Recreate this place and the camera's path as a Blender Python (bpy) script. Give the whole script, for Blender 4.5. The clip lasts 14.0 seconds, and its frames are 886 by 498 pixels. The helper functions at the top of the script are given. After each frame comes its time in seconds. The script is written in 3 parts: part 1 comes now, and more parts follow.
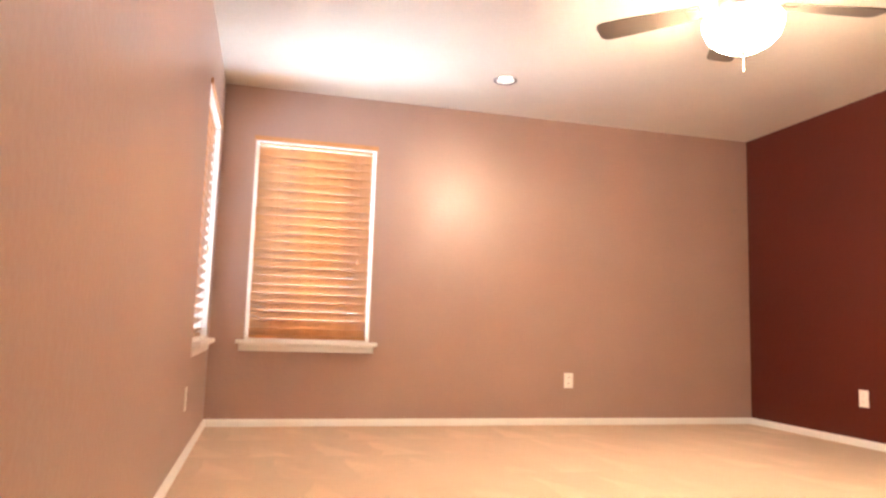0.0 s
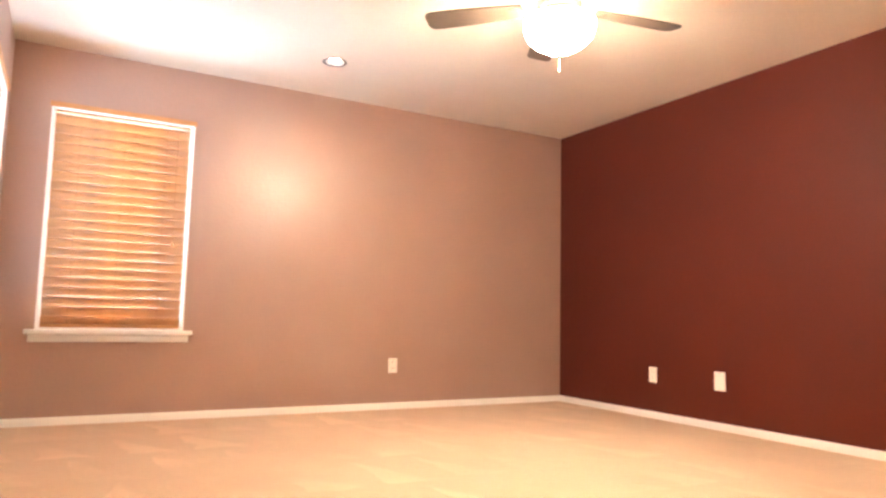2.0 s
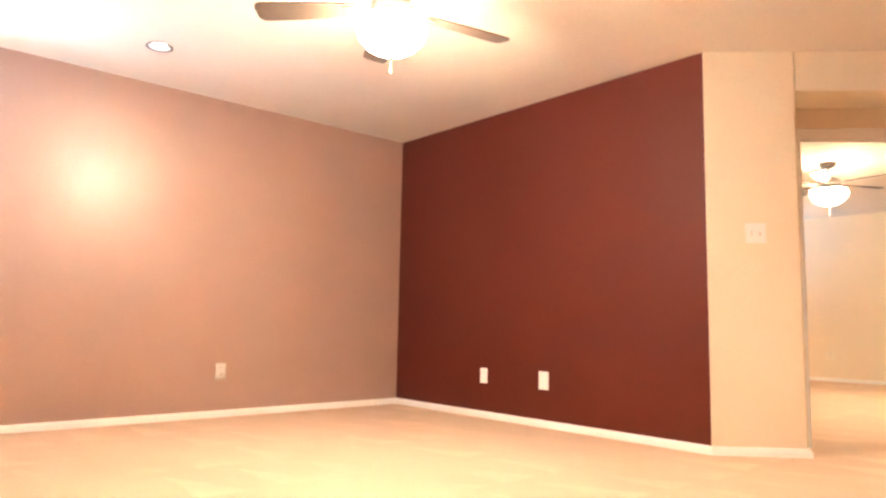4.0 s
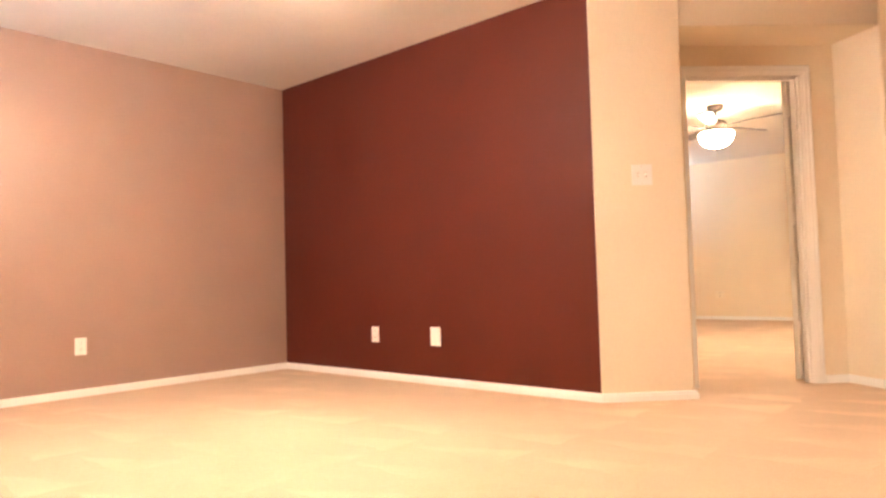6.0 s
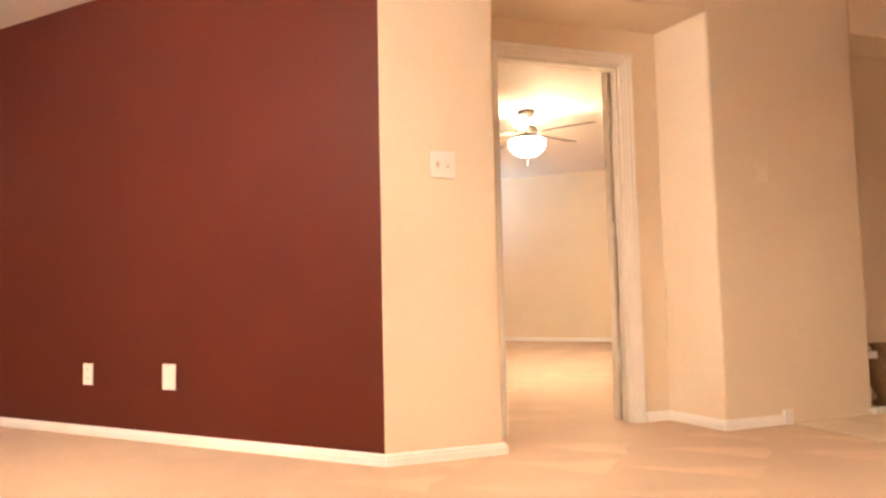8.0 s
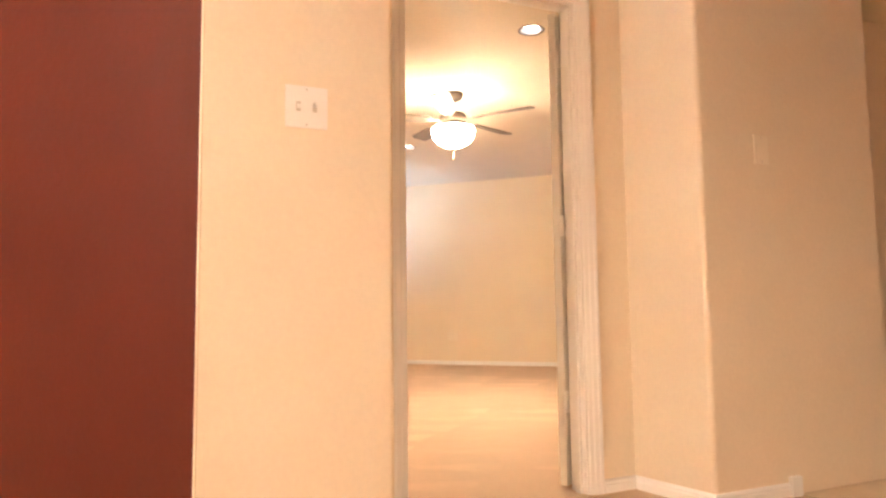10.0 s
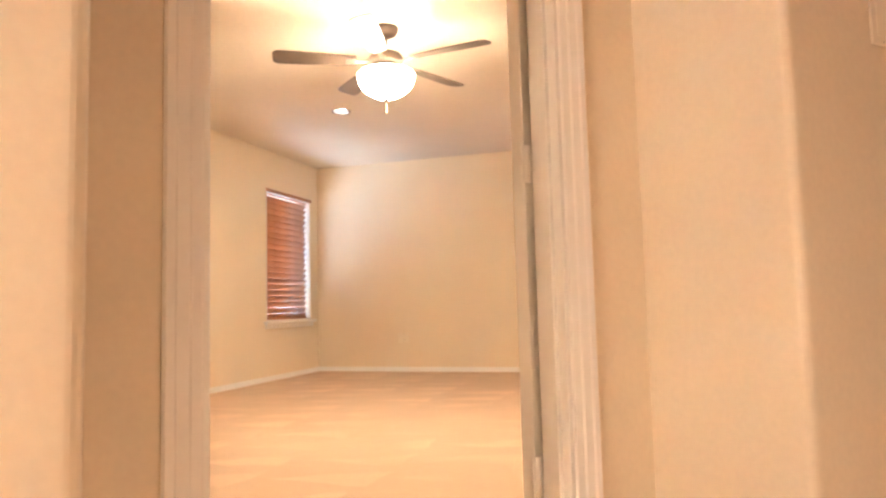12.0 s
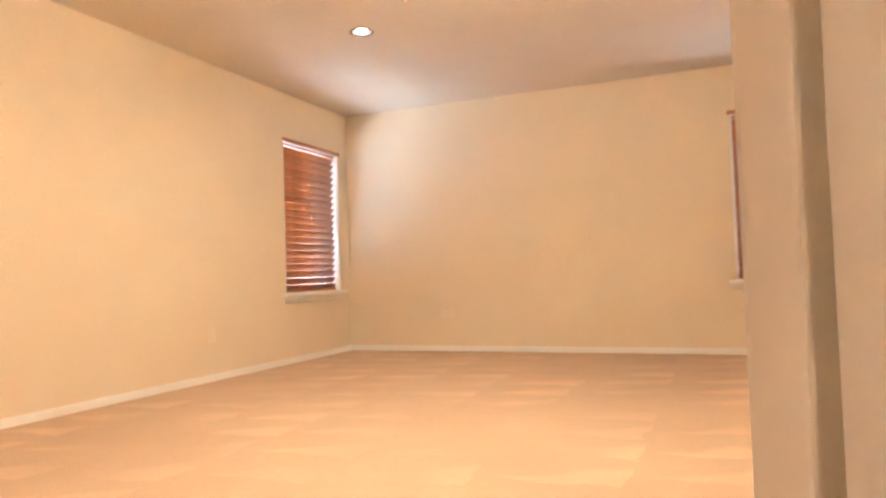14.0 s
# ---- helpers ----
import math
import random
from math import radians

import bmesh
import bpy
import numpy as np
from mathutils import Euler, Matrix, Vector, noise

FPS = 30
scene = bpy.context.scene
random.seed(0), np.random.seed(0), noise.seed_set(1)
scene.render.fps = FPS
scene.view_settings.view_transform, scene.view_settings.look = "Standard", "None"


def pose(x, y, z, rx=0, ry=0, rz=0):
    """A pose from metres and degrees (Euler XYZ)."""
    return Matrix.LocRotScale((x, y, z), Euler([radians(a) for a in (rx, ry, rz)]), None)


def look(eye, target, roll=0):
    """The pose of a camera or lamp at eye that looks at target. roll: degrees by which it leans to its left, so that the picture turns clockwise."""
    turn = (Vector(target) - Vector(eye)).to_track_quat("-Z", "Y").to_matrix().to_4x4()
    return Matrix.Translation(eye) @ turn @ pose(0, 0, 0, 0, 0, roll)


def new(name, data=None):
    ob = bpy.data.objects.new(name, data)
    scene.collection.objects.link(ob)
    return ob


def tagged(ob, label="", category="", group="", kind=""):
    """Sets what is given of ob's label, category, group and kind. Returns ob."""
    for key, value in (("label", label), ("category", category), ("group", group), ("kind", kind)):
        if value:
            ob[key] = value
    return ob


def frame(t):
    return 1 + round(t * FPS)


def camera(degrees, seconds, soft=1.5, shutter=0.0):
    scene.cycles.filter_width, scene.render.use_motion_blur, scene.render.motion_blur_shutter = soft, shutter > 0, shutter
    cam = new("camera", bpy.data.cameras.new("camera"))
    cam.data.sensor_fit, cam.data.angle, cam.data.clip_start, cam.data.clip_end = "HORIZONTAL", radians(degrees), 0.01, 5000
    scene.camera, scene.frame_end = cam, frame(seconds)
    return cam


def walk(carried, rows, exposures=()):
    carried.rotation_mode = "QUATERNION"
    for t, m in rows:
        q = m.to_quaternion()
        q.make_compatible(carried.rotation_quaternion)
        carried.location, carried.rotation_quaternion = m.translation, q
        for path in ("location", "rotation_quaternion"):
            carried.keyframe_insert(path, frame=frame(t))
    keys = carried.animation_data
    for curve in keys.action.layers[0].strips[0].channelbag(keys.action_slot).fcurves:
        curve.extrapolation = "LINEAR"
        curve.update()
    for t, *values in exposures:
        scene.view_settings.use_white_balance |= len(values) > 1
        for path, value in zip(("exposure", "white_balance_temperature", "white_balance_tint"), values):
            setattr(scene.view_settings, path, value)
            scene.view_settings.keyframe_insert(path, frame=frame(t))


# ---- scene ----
cam = camera(66.1, 14.0, soft=2.6)

PATH = [
    (0, (-4.469, -5.58, 0.840), (-3.976, -3.657, 1.069), 1.8),
    (0.5, (-4.46, -5.566, 0.840), (-3.843, -3.678, 1.059), 2.0),
    (1, (-4.464, -5.564, 0.840), (-3.705, -3.728, 1.050), 1.7),
    (1.5, (-4.433, -5.568, 0.840), (-3.563, -3.78, 1.043), 1.4),
    (2, (-4.432, -5.557, 0.840), (-3.476, -3.813, 1.042), 1.3),
    (2.5, (-4.422, -5.54, 0.840), (-3.38, -3.847, 1.043), 1.2),
    (3, (-4.387, -5.546, 0.840), (-3.258, -3.91, 1.047), 1.2),
    (3.5, (-4.358, -5.562, 0.840), (-3.144, -3.99, 1.053), 1.3),
    (4, (-4.303, -5.593, 0.840), (-2.995, -4.099, 1.060), 1.1),
    (4.2, (-4.293, -5.585, 0.840), (-2.928, -4.144, 1.062), 0.9),
    (6.3, (-3.8, -5.475, 0.840), (-2.271, -4.187, 0.894), -1.9),
    (6.5, (-3.711, -5.414, 0.840), (-2.142, -4.175, 0.877), -1.7),
    (7, (-3.462, -5.249, 0.840), (-1.789, -4.154, 0.910), -1.6),
    (7.5, (-3.162, -5.175, 0.840), (-1.396, -4.246, 0.959), -1.2),
    (7.7, (-3.019, -5.129, 0.840), (-1.239, -4.226, 0.964), -1.2),
    (9.8, (-1.71, -4.739, 0.840), (0.145, -4.015, 1.022), -1.0),
    (10, (-1.604, -4.717, 0.840), (0.263, -4.023, 1.018), -0.7),
    (10.5, (-1.262, -4.64, 0.862), (0.639, -4.049, 1.055), -0.7),
    (11, (-0.914, -4.6, 0.847), (1.007, -4.075, 1.031), -1.6),
    (11.5, (-0.572, -4.542, 0.842), (1.318, -3.912, 1.021), -1.7),
    (12, (-0.228, -4.462, 0.857), (1.672, -3.858, 1.022), -1.5),
    (12.5, (0.113, -4.401, 0.849), (1.996, -3.74, 0.989), -1.9),
    (13, (0.421, -4.316, 0.851), (2.239, -3.491, 0.972), -2.5),
    (13.5, (0.737, -4.192, 0.871), (2.591, -3.448, 0.974), -1.6),
    (13.8, (0.921, -4.123, 0.882), (2.785, -3.403, 0.967), -0.9),
    (14, (1.0459999999999998, -4.092, 0.855), (2.896, -3.337, 0.933), -1.9),
]
walk(cam, [(t, look(eye, target, roll)) for t, eye, target, roll in PATH],
     exposures=[(0.0, 1.05), (2.0, 1.15), (4.2, 1.44), (6.3, 1.38), (7.7, 1.42), (9.8, 1.34), (10.5, 1.25), (12.0, 1.2), (14.0, 1.15)])

# ---- world and lamps ----
SUN_ELEVATION, SUN_ROTATION = radians(52), radians(180)
LAMP_COLOUR = (1.0, 0.75, 0.53)
world = bpy.data.worlds.new("world")
scene.world = world
world.use_nodes = True
sky = world.node_tree.nodes.new("ShaderNodeTexSky")
sky.sky_type, sky.sun_disc, sky.sun_elevation, sky.sun_rotation = "NISHITA", False, SUN_ELEVATION, SUN_ROTATION
world.node_tree.links.new(sky.outputs[0], world.node_tree.nodes["Background"].inputs[0])
world.node_tree.nodes["Background"].inputs[1].default_value = 0.15

sun_data = bpy.data.lights.new("sun", "SUN")
sun_data.energy, sun_data.angle, sun_data.color = 3.0, radians(0.5), (1.0, 0.95, 0.88)
new("sun", sun_data).matrix_world = look((0, 0, 20), (0 + math.sin(SUN_ROTATION) * -20, math.cos(SUN_ROTATION) * -20, 20 - 20 * math.tan(SUN_ELEVATION)))

BOWL_GLOW = 130.0
BULB_WATTS = 50.0
CAN_WATTS = 22.0
SKY_WATTS = 30.0


# ---- materials ----
def material(name, colour, rough=0.6, metal=0.0, grain=0.0, grain_scale=60.0, stain=0.08, stain_scale=1.3, bump=0.0, bump_scale=90.0, bump_distance=0.004, spec=0.5):
    """Colour with fine grain and broad stains, and fine relief, in metres of the object's own space."""
    m = bpy.data.materials.new(name)
    m.use_nodes = True
    n, l = m.node_tree.nodes, m.node_tree.links
    b = n["Principled BSDF"]
    b.inputs["Roughness"].default_value, b.inputs["Metallic"].default_value = rough, metal
    b.inputs["Specular IOR Level"].default_value = spec
    tc = n.new("ShaderNodeTexCoord")
    big, fine = n.new("ShaderNodeTexNoise"), n.new("ShaderNodeTexNoise")
    big.inputs["Scale"].default_value, big.inputs["Detail"].default_value = stain_scale, 4
    fine.inputs["Scale"].default_value, fine.inputs["Detail"].default_value = grain_scale, 3
    for x in (big, fine):
        l.new(tc.outputs["Object"], x.inputs["Vector"])
    def spread(node, amount):
        r = n.new("ShaderNodeMapRange")
        r.inputs["From Min"].default_value, r.inputs["From Max"].default_value = 0.3, 0.7
        r.inputs["To Min"].default_value, r.inputs["To Max"].default_value = 1 - amount, 1 + amount
        l.new(node.outputs["Fac"], r.inputs["Value"])
        return r.outputs["Result"]
    mul = n.new("ShaderNodeMath")
    mul.operation = "MULTIPLY"
    l.new(spread(big, stain), mul.inputs[0])
    l.new(spread(fine, grain), mul.inputs[1])
    mix = n.new("ShaderNodeVectorMath")
    mix.operation = "SCALE"
    mix.inputs[0].default_value = colour
    l.new(mul.outputs[0], mix.inputs["Scale"])
    l.new(mix.outputs[0], b.inputs["Base Color"])
    if bump:
        t = n.new("ShaderNodeTexNoise")
        t.inputs["Scale"].default_value, t.inputs["Detail"].default_value = bump_scale, 2
        l.new(tc.outputs["Object"], t.inputs["Vector"])
        bp = n.new("ShaderNodeBump")
        bp.inputs["Strength"].default_value, bp.inputs["Distance"].default_value = bump, bump_distance
        l.new(t.outputs["Fac"], bp.inputs["Height"])
        l.new(bp.outputs[0], b.inputs["Normal"])
    return m


def carpet_material():
    """Cut-pile carpet: tufts, broad shading and the slanted strokes that a vacuum cleaner leaves in the nap."""
    m = material("beige_carpet", (0.63, 0.448, 0.31), rough=0.95, grain=0.10, grain_scale=160, stain=0.05, stain_scale=1.6, bump=0.6, bump_scale=220, bump_distance=0.006, spec=0.1)
    n, l = m.node_tree.nodes, m.node_tree.links
    b = n["Principled BSDF"]
    b.inputs["Sheen Weight"].default_value, b.inputs["Sheen Roughness"].default_value = 0.15, 0.5
    tc = n.new("ShaderNodeTexCoord")
    warp = n.new("ShaderNodeTexNoise")
    warp.inputs["Scale"].default_value, warp.inputs["Detail"].default_value = 3.0, 4
    l.new(tc.outputs["Object"], warp.inputs["Vector"])
    add = n.new("ShaderNodeMixRGB")
    add.blend_type, add.inputs[0].default_value = "LINEAR_LIGHT", 0.1
    l.new(tc.outputs["Object"], add.inputs[1])
    l.new(warp.outputs["Color"], add.inputs[2])
    xyz = n.new("ShaderNodeSeparateXYZ")
    l.new(add.outputs[0], xyz.inputs[0])

    def calc(op, a, c=0.0, e=0.0):
        k = n.new("ShaderNodeMath")
        k.operation = op
        for slot, v in zip(k.inputs, (a, c, e)):
            if isinstance(v, (int, float)):
                slot.default_value = v
            else:
                l.new(v, slot)
        return k.outputs[0]

    # rows of slanted wedges where the nap was pushed to and fro
    row = calc("MULTIPLY", xyz.outputs["Y"], 1.0 / 0.62)
    along = calc("ADD", calc("MULTIPLY", xyz.outputs["X"], 1.0 / 0.40), calc("MULTIPLY", calc("FLOOR", row), 0.37))
    v, u = calc("FRACT", row), calc("FRACT", along)
    wedge = n.new("ShaderNodeMapRange")
    wedge.interpolation_type = "SMOOTHSTEP"
    wedge.inputs["From Min"].default_value, wedge.inputs["From Max"].default_value = -0.13, 0.13
    l.new(calc("SUBTRACT", calc("MULTIPLY", calc("SUBTRACT", 1.0, calc("MULTIPLY", u, 1.5)), 0.85), v), wedge.inputs["Value"])
    patch = n.new("ShaderNodeTexNoise")
    patch.inputs["Scale"].default_value, patch.inputs["Detail"].default_value = 0.9, 2
    l.new(tc.outputs["Object"], patch.inputs["Vector"])
    mask = n.new("ShaderNodeMapRange")
    mask.inputs["From Min"].default_value, mask.inputs["From Max"].default_value = 0.42, 0.66
    l.new(patch.outputs["Fac"], mask.inputs["Value"])
    r = n.new("ShaderNodeMapRange")
    r.inputs["To Min"].default_value, r.inputs["To Max"].default_value = 0.98, 1.2
    l.new(calc("MULTIPLY", wedge.outputs[0], calc("ADD", calc("MULTIPLY", mask.outputs[0], 0.85), 0.03)), r.inputs["Value"])
    old = b.inputs["Base Color"].links[0].from_socket
    sc = n.new("ShaderNodeVectorMath")
    sc.operation = "SCALE"
    l.new(old, sc.inputs[0])
    l.new(r.outputs["Result"], sc.inputs["Scale"])
    l.new(sc.outputs[0], b.inputs["Base Color"])
    return m


def wood_material(name, colour, rough=0.4):
    m = material(name, colour, rough=rough, grain=0.12, grain_scale=8, stain=0.1, stain_scale=3)
    n, l = m.node_tree.nodes, m.node_tree.links
    b = n["Principled BSDF"]
    tc = n.new("ShaderNodeTexCoord")
    mp = n.new("ShaderNodeMapping")
    mp.inputs["Scale"].default_value = (2, 60, 60)
    l.new(tc.outputs["Object"], mp.inputs["Vector"])
    w = n.new("ShaderNodeTexNoise")
    w.inputs["Scale"].default_value, w.inputs["Detail"].default_value = 1.5, 5
    l.new(mp.outputs[0], w.inputs["Vector"])
    info = n.new("ShaderNodeObjectInfo")
    addm = n.new("ShaderNodeMath")
    l.new(w.outputs["Fac"], addm.inputs[0])
    l.new(info.outputs["Random"], addm.inputs[1])
    r = n.new("ShaderNodeMapRange")
    r.inputs["From Min"].default_value, r.inputs["From Max"].default_value = 0.3, 1.7
    r.inputs["To Min"].default_value, r.inputs["To Max"].default_value = 0.85, 1.15
    l.new(addm.outputs[0], r.inputs["Value"])
    old = b.inputs["Base Color"].links[0].from_socket
    sc = n.new("ShaderNodeVectorMath")
    sc.operation = "SCALE"
    l.new(old, sc.inputs[0])
    l.new(r.outputs["Result"], sc.inputs["Scale"])
    l.new(sc.outputs[0], b.inputs["Base Color"])
    return m


def glow_material(name, colour, strength):
    m = bpy.data.materials.new(name)
    m.use_nodes = True
    b = m.node_tree.nodes["Principled BSDF"]
    b.inputs["Base Color"].default_value = (0.8, 0.76, 0.7, 1)
    b.inputs["Roughness"].default_value = 0.4
    b.inputs["Emission Color"].default_value = (*colour, 1)
    b.inputs["Emission Strength"].default_value = strength
    return m


def glass_material():
    m = bpy.data.materials.new("window_glass")
    m.use_nodes = True
    b = m.node_tree.nodes["Principled BSDF"]
    b.inputs["Base Color"].default_value = (0.96, 0.98, 0.98, 1)
    b.inputs["Roughness"].default_value, b.inputs["Transmission Weight"].default_value, b.inputs["IOR"].default_value = 0.02, 1.0, 1.45
    return m


TAUPE = material("taupe_wall_paint", (0.405, 0.262, 0.208), rough=0.38, stain=0.04, grain=0.02, bump=0.36, bump_scale=30, bump_distance=0.006)
satin = TAUPE.node_tree.nodes["Principled BSDF"]
satin.inputs["Coat Weight"].default_value, satin.inputs["Coat Roughness"].default_value = 0.15, 0.2
TAUPE.node_tree.links.new(satin.inputs["Normal"].links[0].from_socket, satin.inputs["Coat Normal"])
RED = material("burgundy_wall_paint", (0.098, 0.0200, 0.0112), rough=0.5, spec=0.16, stain=0.05, grain=0.03, bump=0.22, bump_scale=26, bump_distance=0.006)
CREAM = material("cream_wall_paint", (0.86, 0.75, 0.59), rough=0.5, stain=0.03, grain=0.02, bump=0.2, bump_scale=26, bump_distance=0.006)
CEILING = material("ceiling_paint", (0.74, 0.66, 0.56), rough=0.8, stain=0.03, grain=0.03, bump=0.3, bump_scale=40, bump_distance=0.006, spec=0.2)
TRIM = material("white_trim_paint", (0.93, 0.915, 0.885), rough=0.4, stain=0.03, grain=0.01, bump=0.03, bump_scale=60)
PLASTIC = material("white_plastic", (0.90, 0.88, 0.84), rough=0.3, stain=0.02)
GREY = material("grey_plastic", (0.62, 0.57, 0.5), rough=0.4)
ALMOND = material("almond_plastic", (0.88, 0.79, 0.64), rough=0.35)
SLOT = material("dark_slot", (0.03, 0.025, 0.02), rough=0.7)
CARPET = carpet_material()
BLIND_RED = wood_material("reddish_blind_wood", (0.42, 0.17, 0.075), 0.35)
BLIND = wood_material("stained_blind_wood", (0.52, 0.25, 0.10), 0.35)
BLADE = wood_material("dark_fan_blade_wood", (0.085, 0.062, 0.046), 0.45)
BRONZE = material("bronze_metal", (0.05, 0.033, 0.024), rough=0.5, metal=0.2, stain=0.15, stain_scale=12)
STEEL = material("brushed_nickel", (0.6, 0.55, 0.48), rough=0.32, metal=1.0, stain=0.06)
CORD = material("blind_cord", (0.30, 0.15, 0.06), rough=0.8)
BOWL = glow_material("lit_frosted_glass", (1.0, 0.78, 0.575), BOWL_GLOW)
BOWL_DIM = glow_material("lit_frosted_glass_soft", (1.0, 0.775, 0.545), BOWL_GLOW * 0.52)
BULB = glow_material("lit_lamp_face", (1.0, 0.90, 0.90), 16.0)
BAFFLE = material("grey_baffle", (0.07, 0.055, 0.045), rough=0.5)
REFLECTOR = material("grey_can_trim", (0.13, 0.10, 0.09), rough=0.3)
GLASS = glass_material()
EARTH = material("dry_ground", (0.22, 0.18, 0.12), rough=0.9, grain=0.2, grain_scale=6, stain=0.2, stain_scale=0.4)
DECOR = material("aged_brown_pottery", (0.30, 0.19, 0.10), rough=0.6, grain=0.2, stain=0.25, stain_scale=14, bump=0.3)
TILE = material("cream_ceramic_tile", (0.66, 0.53, 0.38), rough=0.4, stain=0.08, stain_scale=5, grain=0.04, grain_scale=40, bump=0.05)
GROUT = material("pale_grout", (0.5, 0.41, 0.3), rough=0.9, grain=0.1)
SCROLL = material("cream_scrollwork", (0.55, 0.42, 0.26), rough=0.5, stain=0.15, stain_scale=12)


# ---- mesh helpers ----
def link(name, bm, mat, smooth=False):
    me = bpy.data.meshes.new(name)
    bmesh.ops.recalc_face_normals(bm, faces=bm.faces)
    bm.to_mesh(me)
    bm.free()
    me.materials.append(mat)
    if smooth:
        for p in me.polygons:
            p.use_smooth = True
    return new(name, me)


def part(name, bm, mat, parent, label="", smooth=False):
    ob = link(name, bm, mat, smooth)
    ob.parent = parent
    return tagged(ob, label)


def thing(name, m, label, category, group="", kind=""):
    ob = new(name)
    ob.matrix_world = m
    return tagged(ob, label, category, group, kind)


def box(x0, x1, y0, y1, z0, z1, bevel=0.0, bm=None):
    bm = bm or bmesh.new()
    r = bmesh.ops.create_cube(bm, size=1.0)
    for v in r["verts"]:
        v.co = Vector(((x0 + x1) / 2 + v.co.x * (x1 - x0), (y0 + y1) / 2 + v.co.y * (y1 - y0), (z0 + z1) / 2 + v.co.z * (z1 - z0)))
    if bevel:
        es = {e for v in r["verts"] for e in v.link_edges}
        bmesh.ops.bevel(bm, geom=list(es), offset=bevel, segments=2, affect="EDGES", profile=0.7)
    return bm


def prism(points, z0, z1, bm=None):
    """An upright solid over a plan outline."""
    bm = bm or bmesh.new()
    low = [bm.verts.new((x, y, z0)) for x, y in points]
    top = [bm.verts.new((x, y, z1)) for x, y in points]
    bm.faces.new(low)
    bm.faces.new(top)
    for i in range(len(points)):
        j = (i + 1) % len(points)
        bm.faces.new((low[i], low[j], top[j], top[i]))
    return bm


def lathe(profile, steps=32, bm=None):
    """A turned body from (radius, height) pairs round z."""
    bm = bm or bmesh.new()
    rings = []
    for r, z in profile:
        if r < 1e-5:
            rings.append([bm.verts.new((0, 0, z))])
        else:
            rings.append([bm.verts.new((r * math.cos(2 * math.pi * i / steps), r * math.sin(2 * math.pi * i / steps), z)) for i in range(steps)])
    for a, b in zip(rings, rings[1:]):
        for i in range(steps):
            j = (i + 1) % steps
            q = [a[i % len(a)], a[j % len(a)], b[j % len(b)], b[i % len(b)]]
            q = list(dict.fromkeys(q))
            if len(q) > 2:
                bm.faces.new(q)
    return bm


def extrude_profile(profile, length, bm=None):
    """A moulding along +x: profile of (out, up) pairs, out towards -y."""
    bm = bm or bmesh.new()
    a = [bm.verts.new((0, -o, u)) for o, u in profile]
    b = [bm.verts.new((length, -o, u)) for o, u in profile]
    for i in range(len(profile)):
        j = (i + 1) % len(profile)
        bm.faces.new((a[i], a[j], b[j], b[i]))
    bm.faces.new(a)
    bm.faces.new(b)
    return bm


def bend_edges(bm, corners, radius):
    """Rounds the upright edges that stand at the given plan corners."""
    es = [e for e in bm.edges if abs(e.verts[0].co.z - e.verts[1].co.z) > 0.5
          and any((e.verts[0].co.xy - Vector(c)).length < 0.004 for c in corners)]
    bmesh.ops.bevel(bm, geom=es, offset=radius, segments=4, affect="EDGES", profile=0.5)
    return bm


# ---- plan ----
H = 2.74
FLOOR = 0.035
WEST, SOUTH = -4.88, -7.6
FAR_X, LEFT_Y, RIGHT_Y = 7.94, -0.10, -5.6
S2 = math.sqrt(2)
SUM = -3.36


def diag(u, d):
    """Plan point on the diagonal wall: u along it, d behind its front."""
    s = SUM + d * S2
    return ((s + u * S2) / 2, (s - u * S2) / 2)


U_RED, U_A, U_B, U_END = 3.36 / S2, 2.985, 4.345, 4.82
D_FACE, D_BACK = 0.40, 0.515
U_B2 = 4.28   # the recess narrows a little towards the door
DOOR_L, DOOR_R, DOOR_H = 3.18, 4.028, 2.245
SOFFIT = 2.465
U_N0, U_N1, NZ0, NZ1 = 5.473, 6.6, 0.055, 2.45


def structure(name, bm, mat, label, category="wall"):
    return tagged(link(name, bm, mat), label, category, kind="structure")


structure("ground", box(-60, 60, -60, 60, -0.6, -0.3), EARTH, "bare dry ground outside the house", "ground")
structure("floor", box(WEST - 0.2, FAR_X + 0.2, SOUTH - 0.2, 0.2, -0.25, FLOOR), CARPET, "beige cut-pile carpet with vacuum marks in the nap", "carpet")
# last can is added: out of view, it brightens the angled walls
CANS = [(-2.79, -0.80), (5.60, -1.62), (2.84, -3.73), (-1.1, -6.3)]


def ceiling_mesh():
    """A slab whose underside has round holes for the recessed lights."""
    bm = bmesh.new()
    x0, x1, y0, y1 = WEST - 0.2, FAR_X + 0.2, SOUTH - 0.2, 0.2
    loops = [[(x0, y0), (x1, y0), (x1, y1), (x0, y1)]]
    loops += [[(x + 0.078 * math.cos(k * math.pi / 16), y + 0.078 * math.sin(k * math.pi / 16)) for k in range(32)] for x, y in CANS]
    edges = []
    for lp in loops:
        vs = [bm.verts.new((x, y, H)) for x, y in lp]
        edges += [bm.edges.new((vs[i], vs[(i + 1) % len(vs)])) for i in range(len(vs))]
    bmesh.ops.triangle_fill(bm, edges=edges, use_beauty=True, use_dissolve=False, normal=(0, 0, -1))
    box(x0, x1, y0, y1, H + 0.16, H + 0.30, bm=bm)
    return bm


structure("ceiling", ceiling_mesh(), CEILING, "off-white lightly textured painted ceiling", "ceiling")


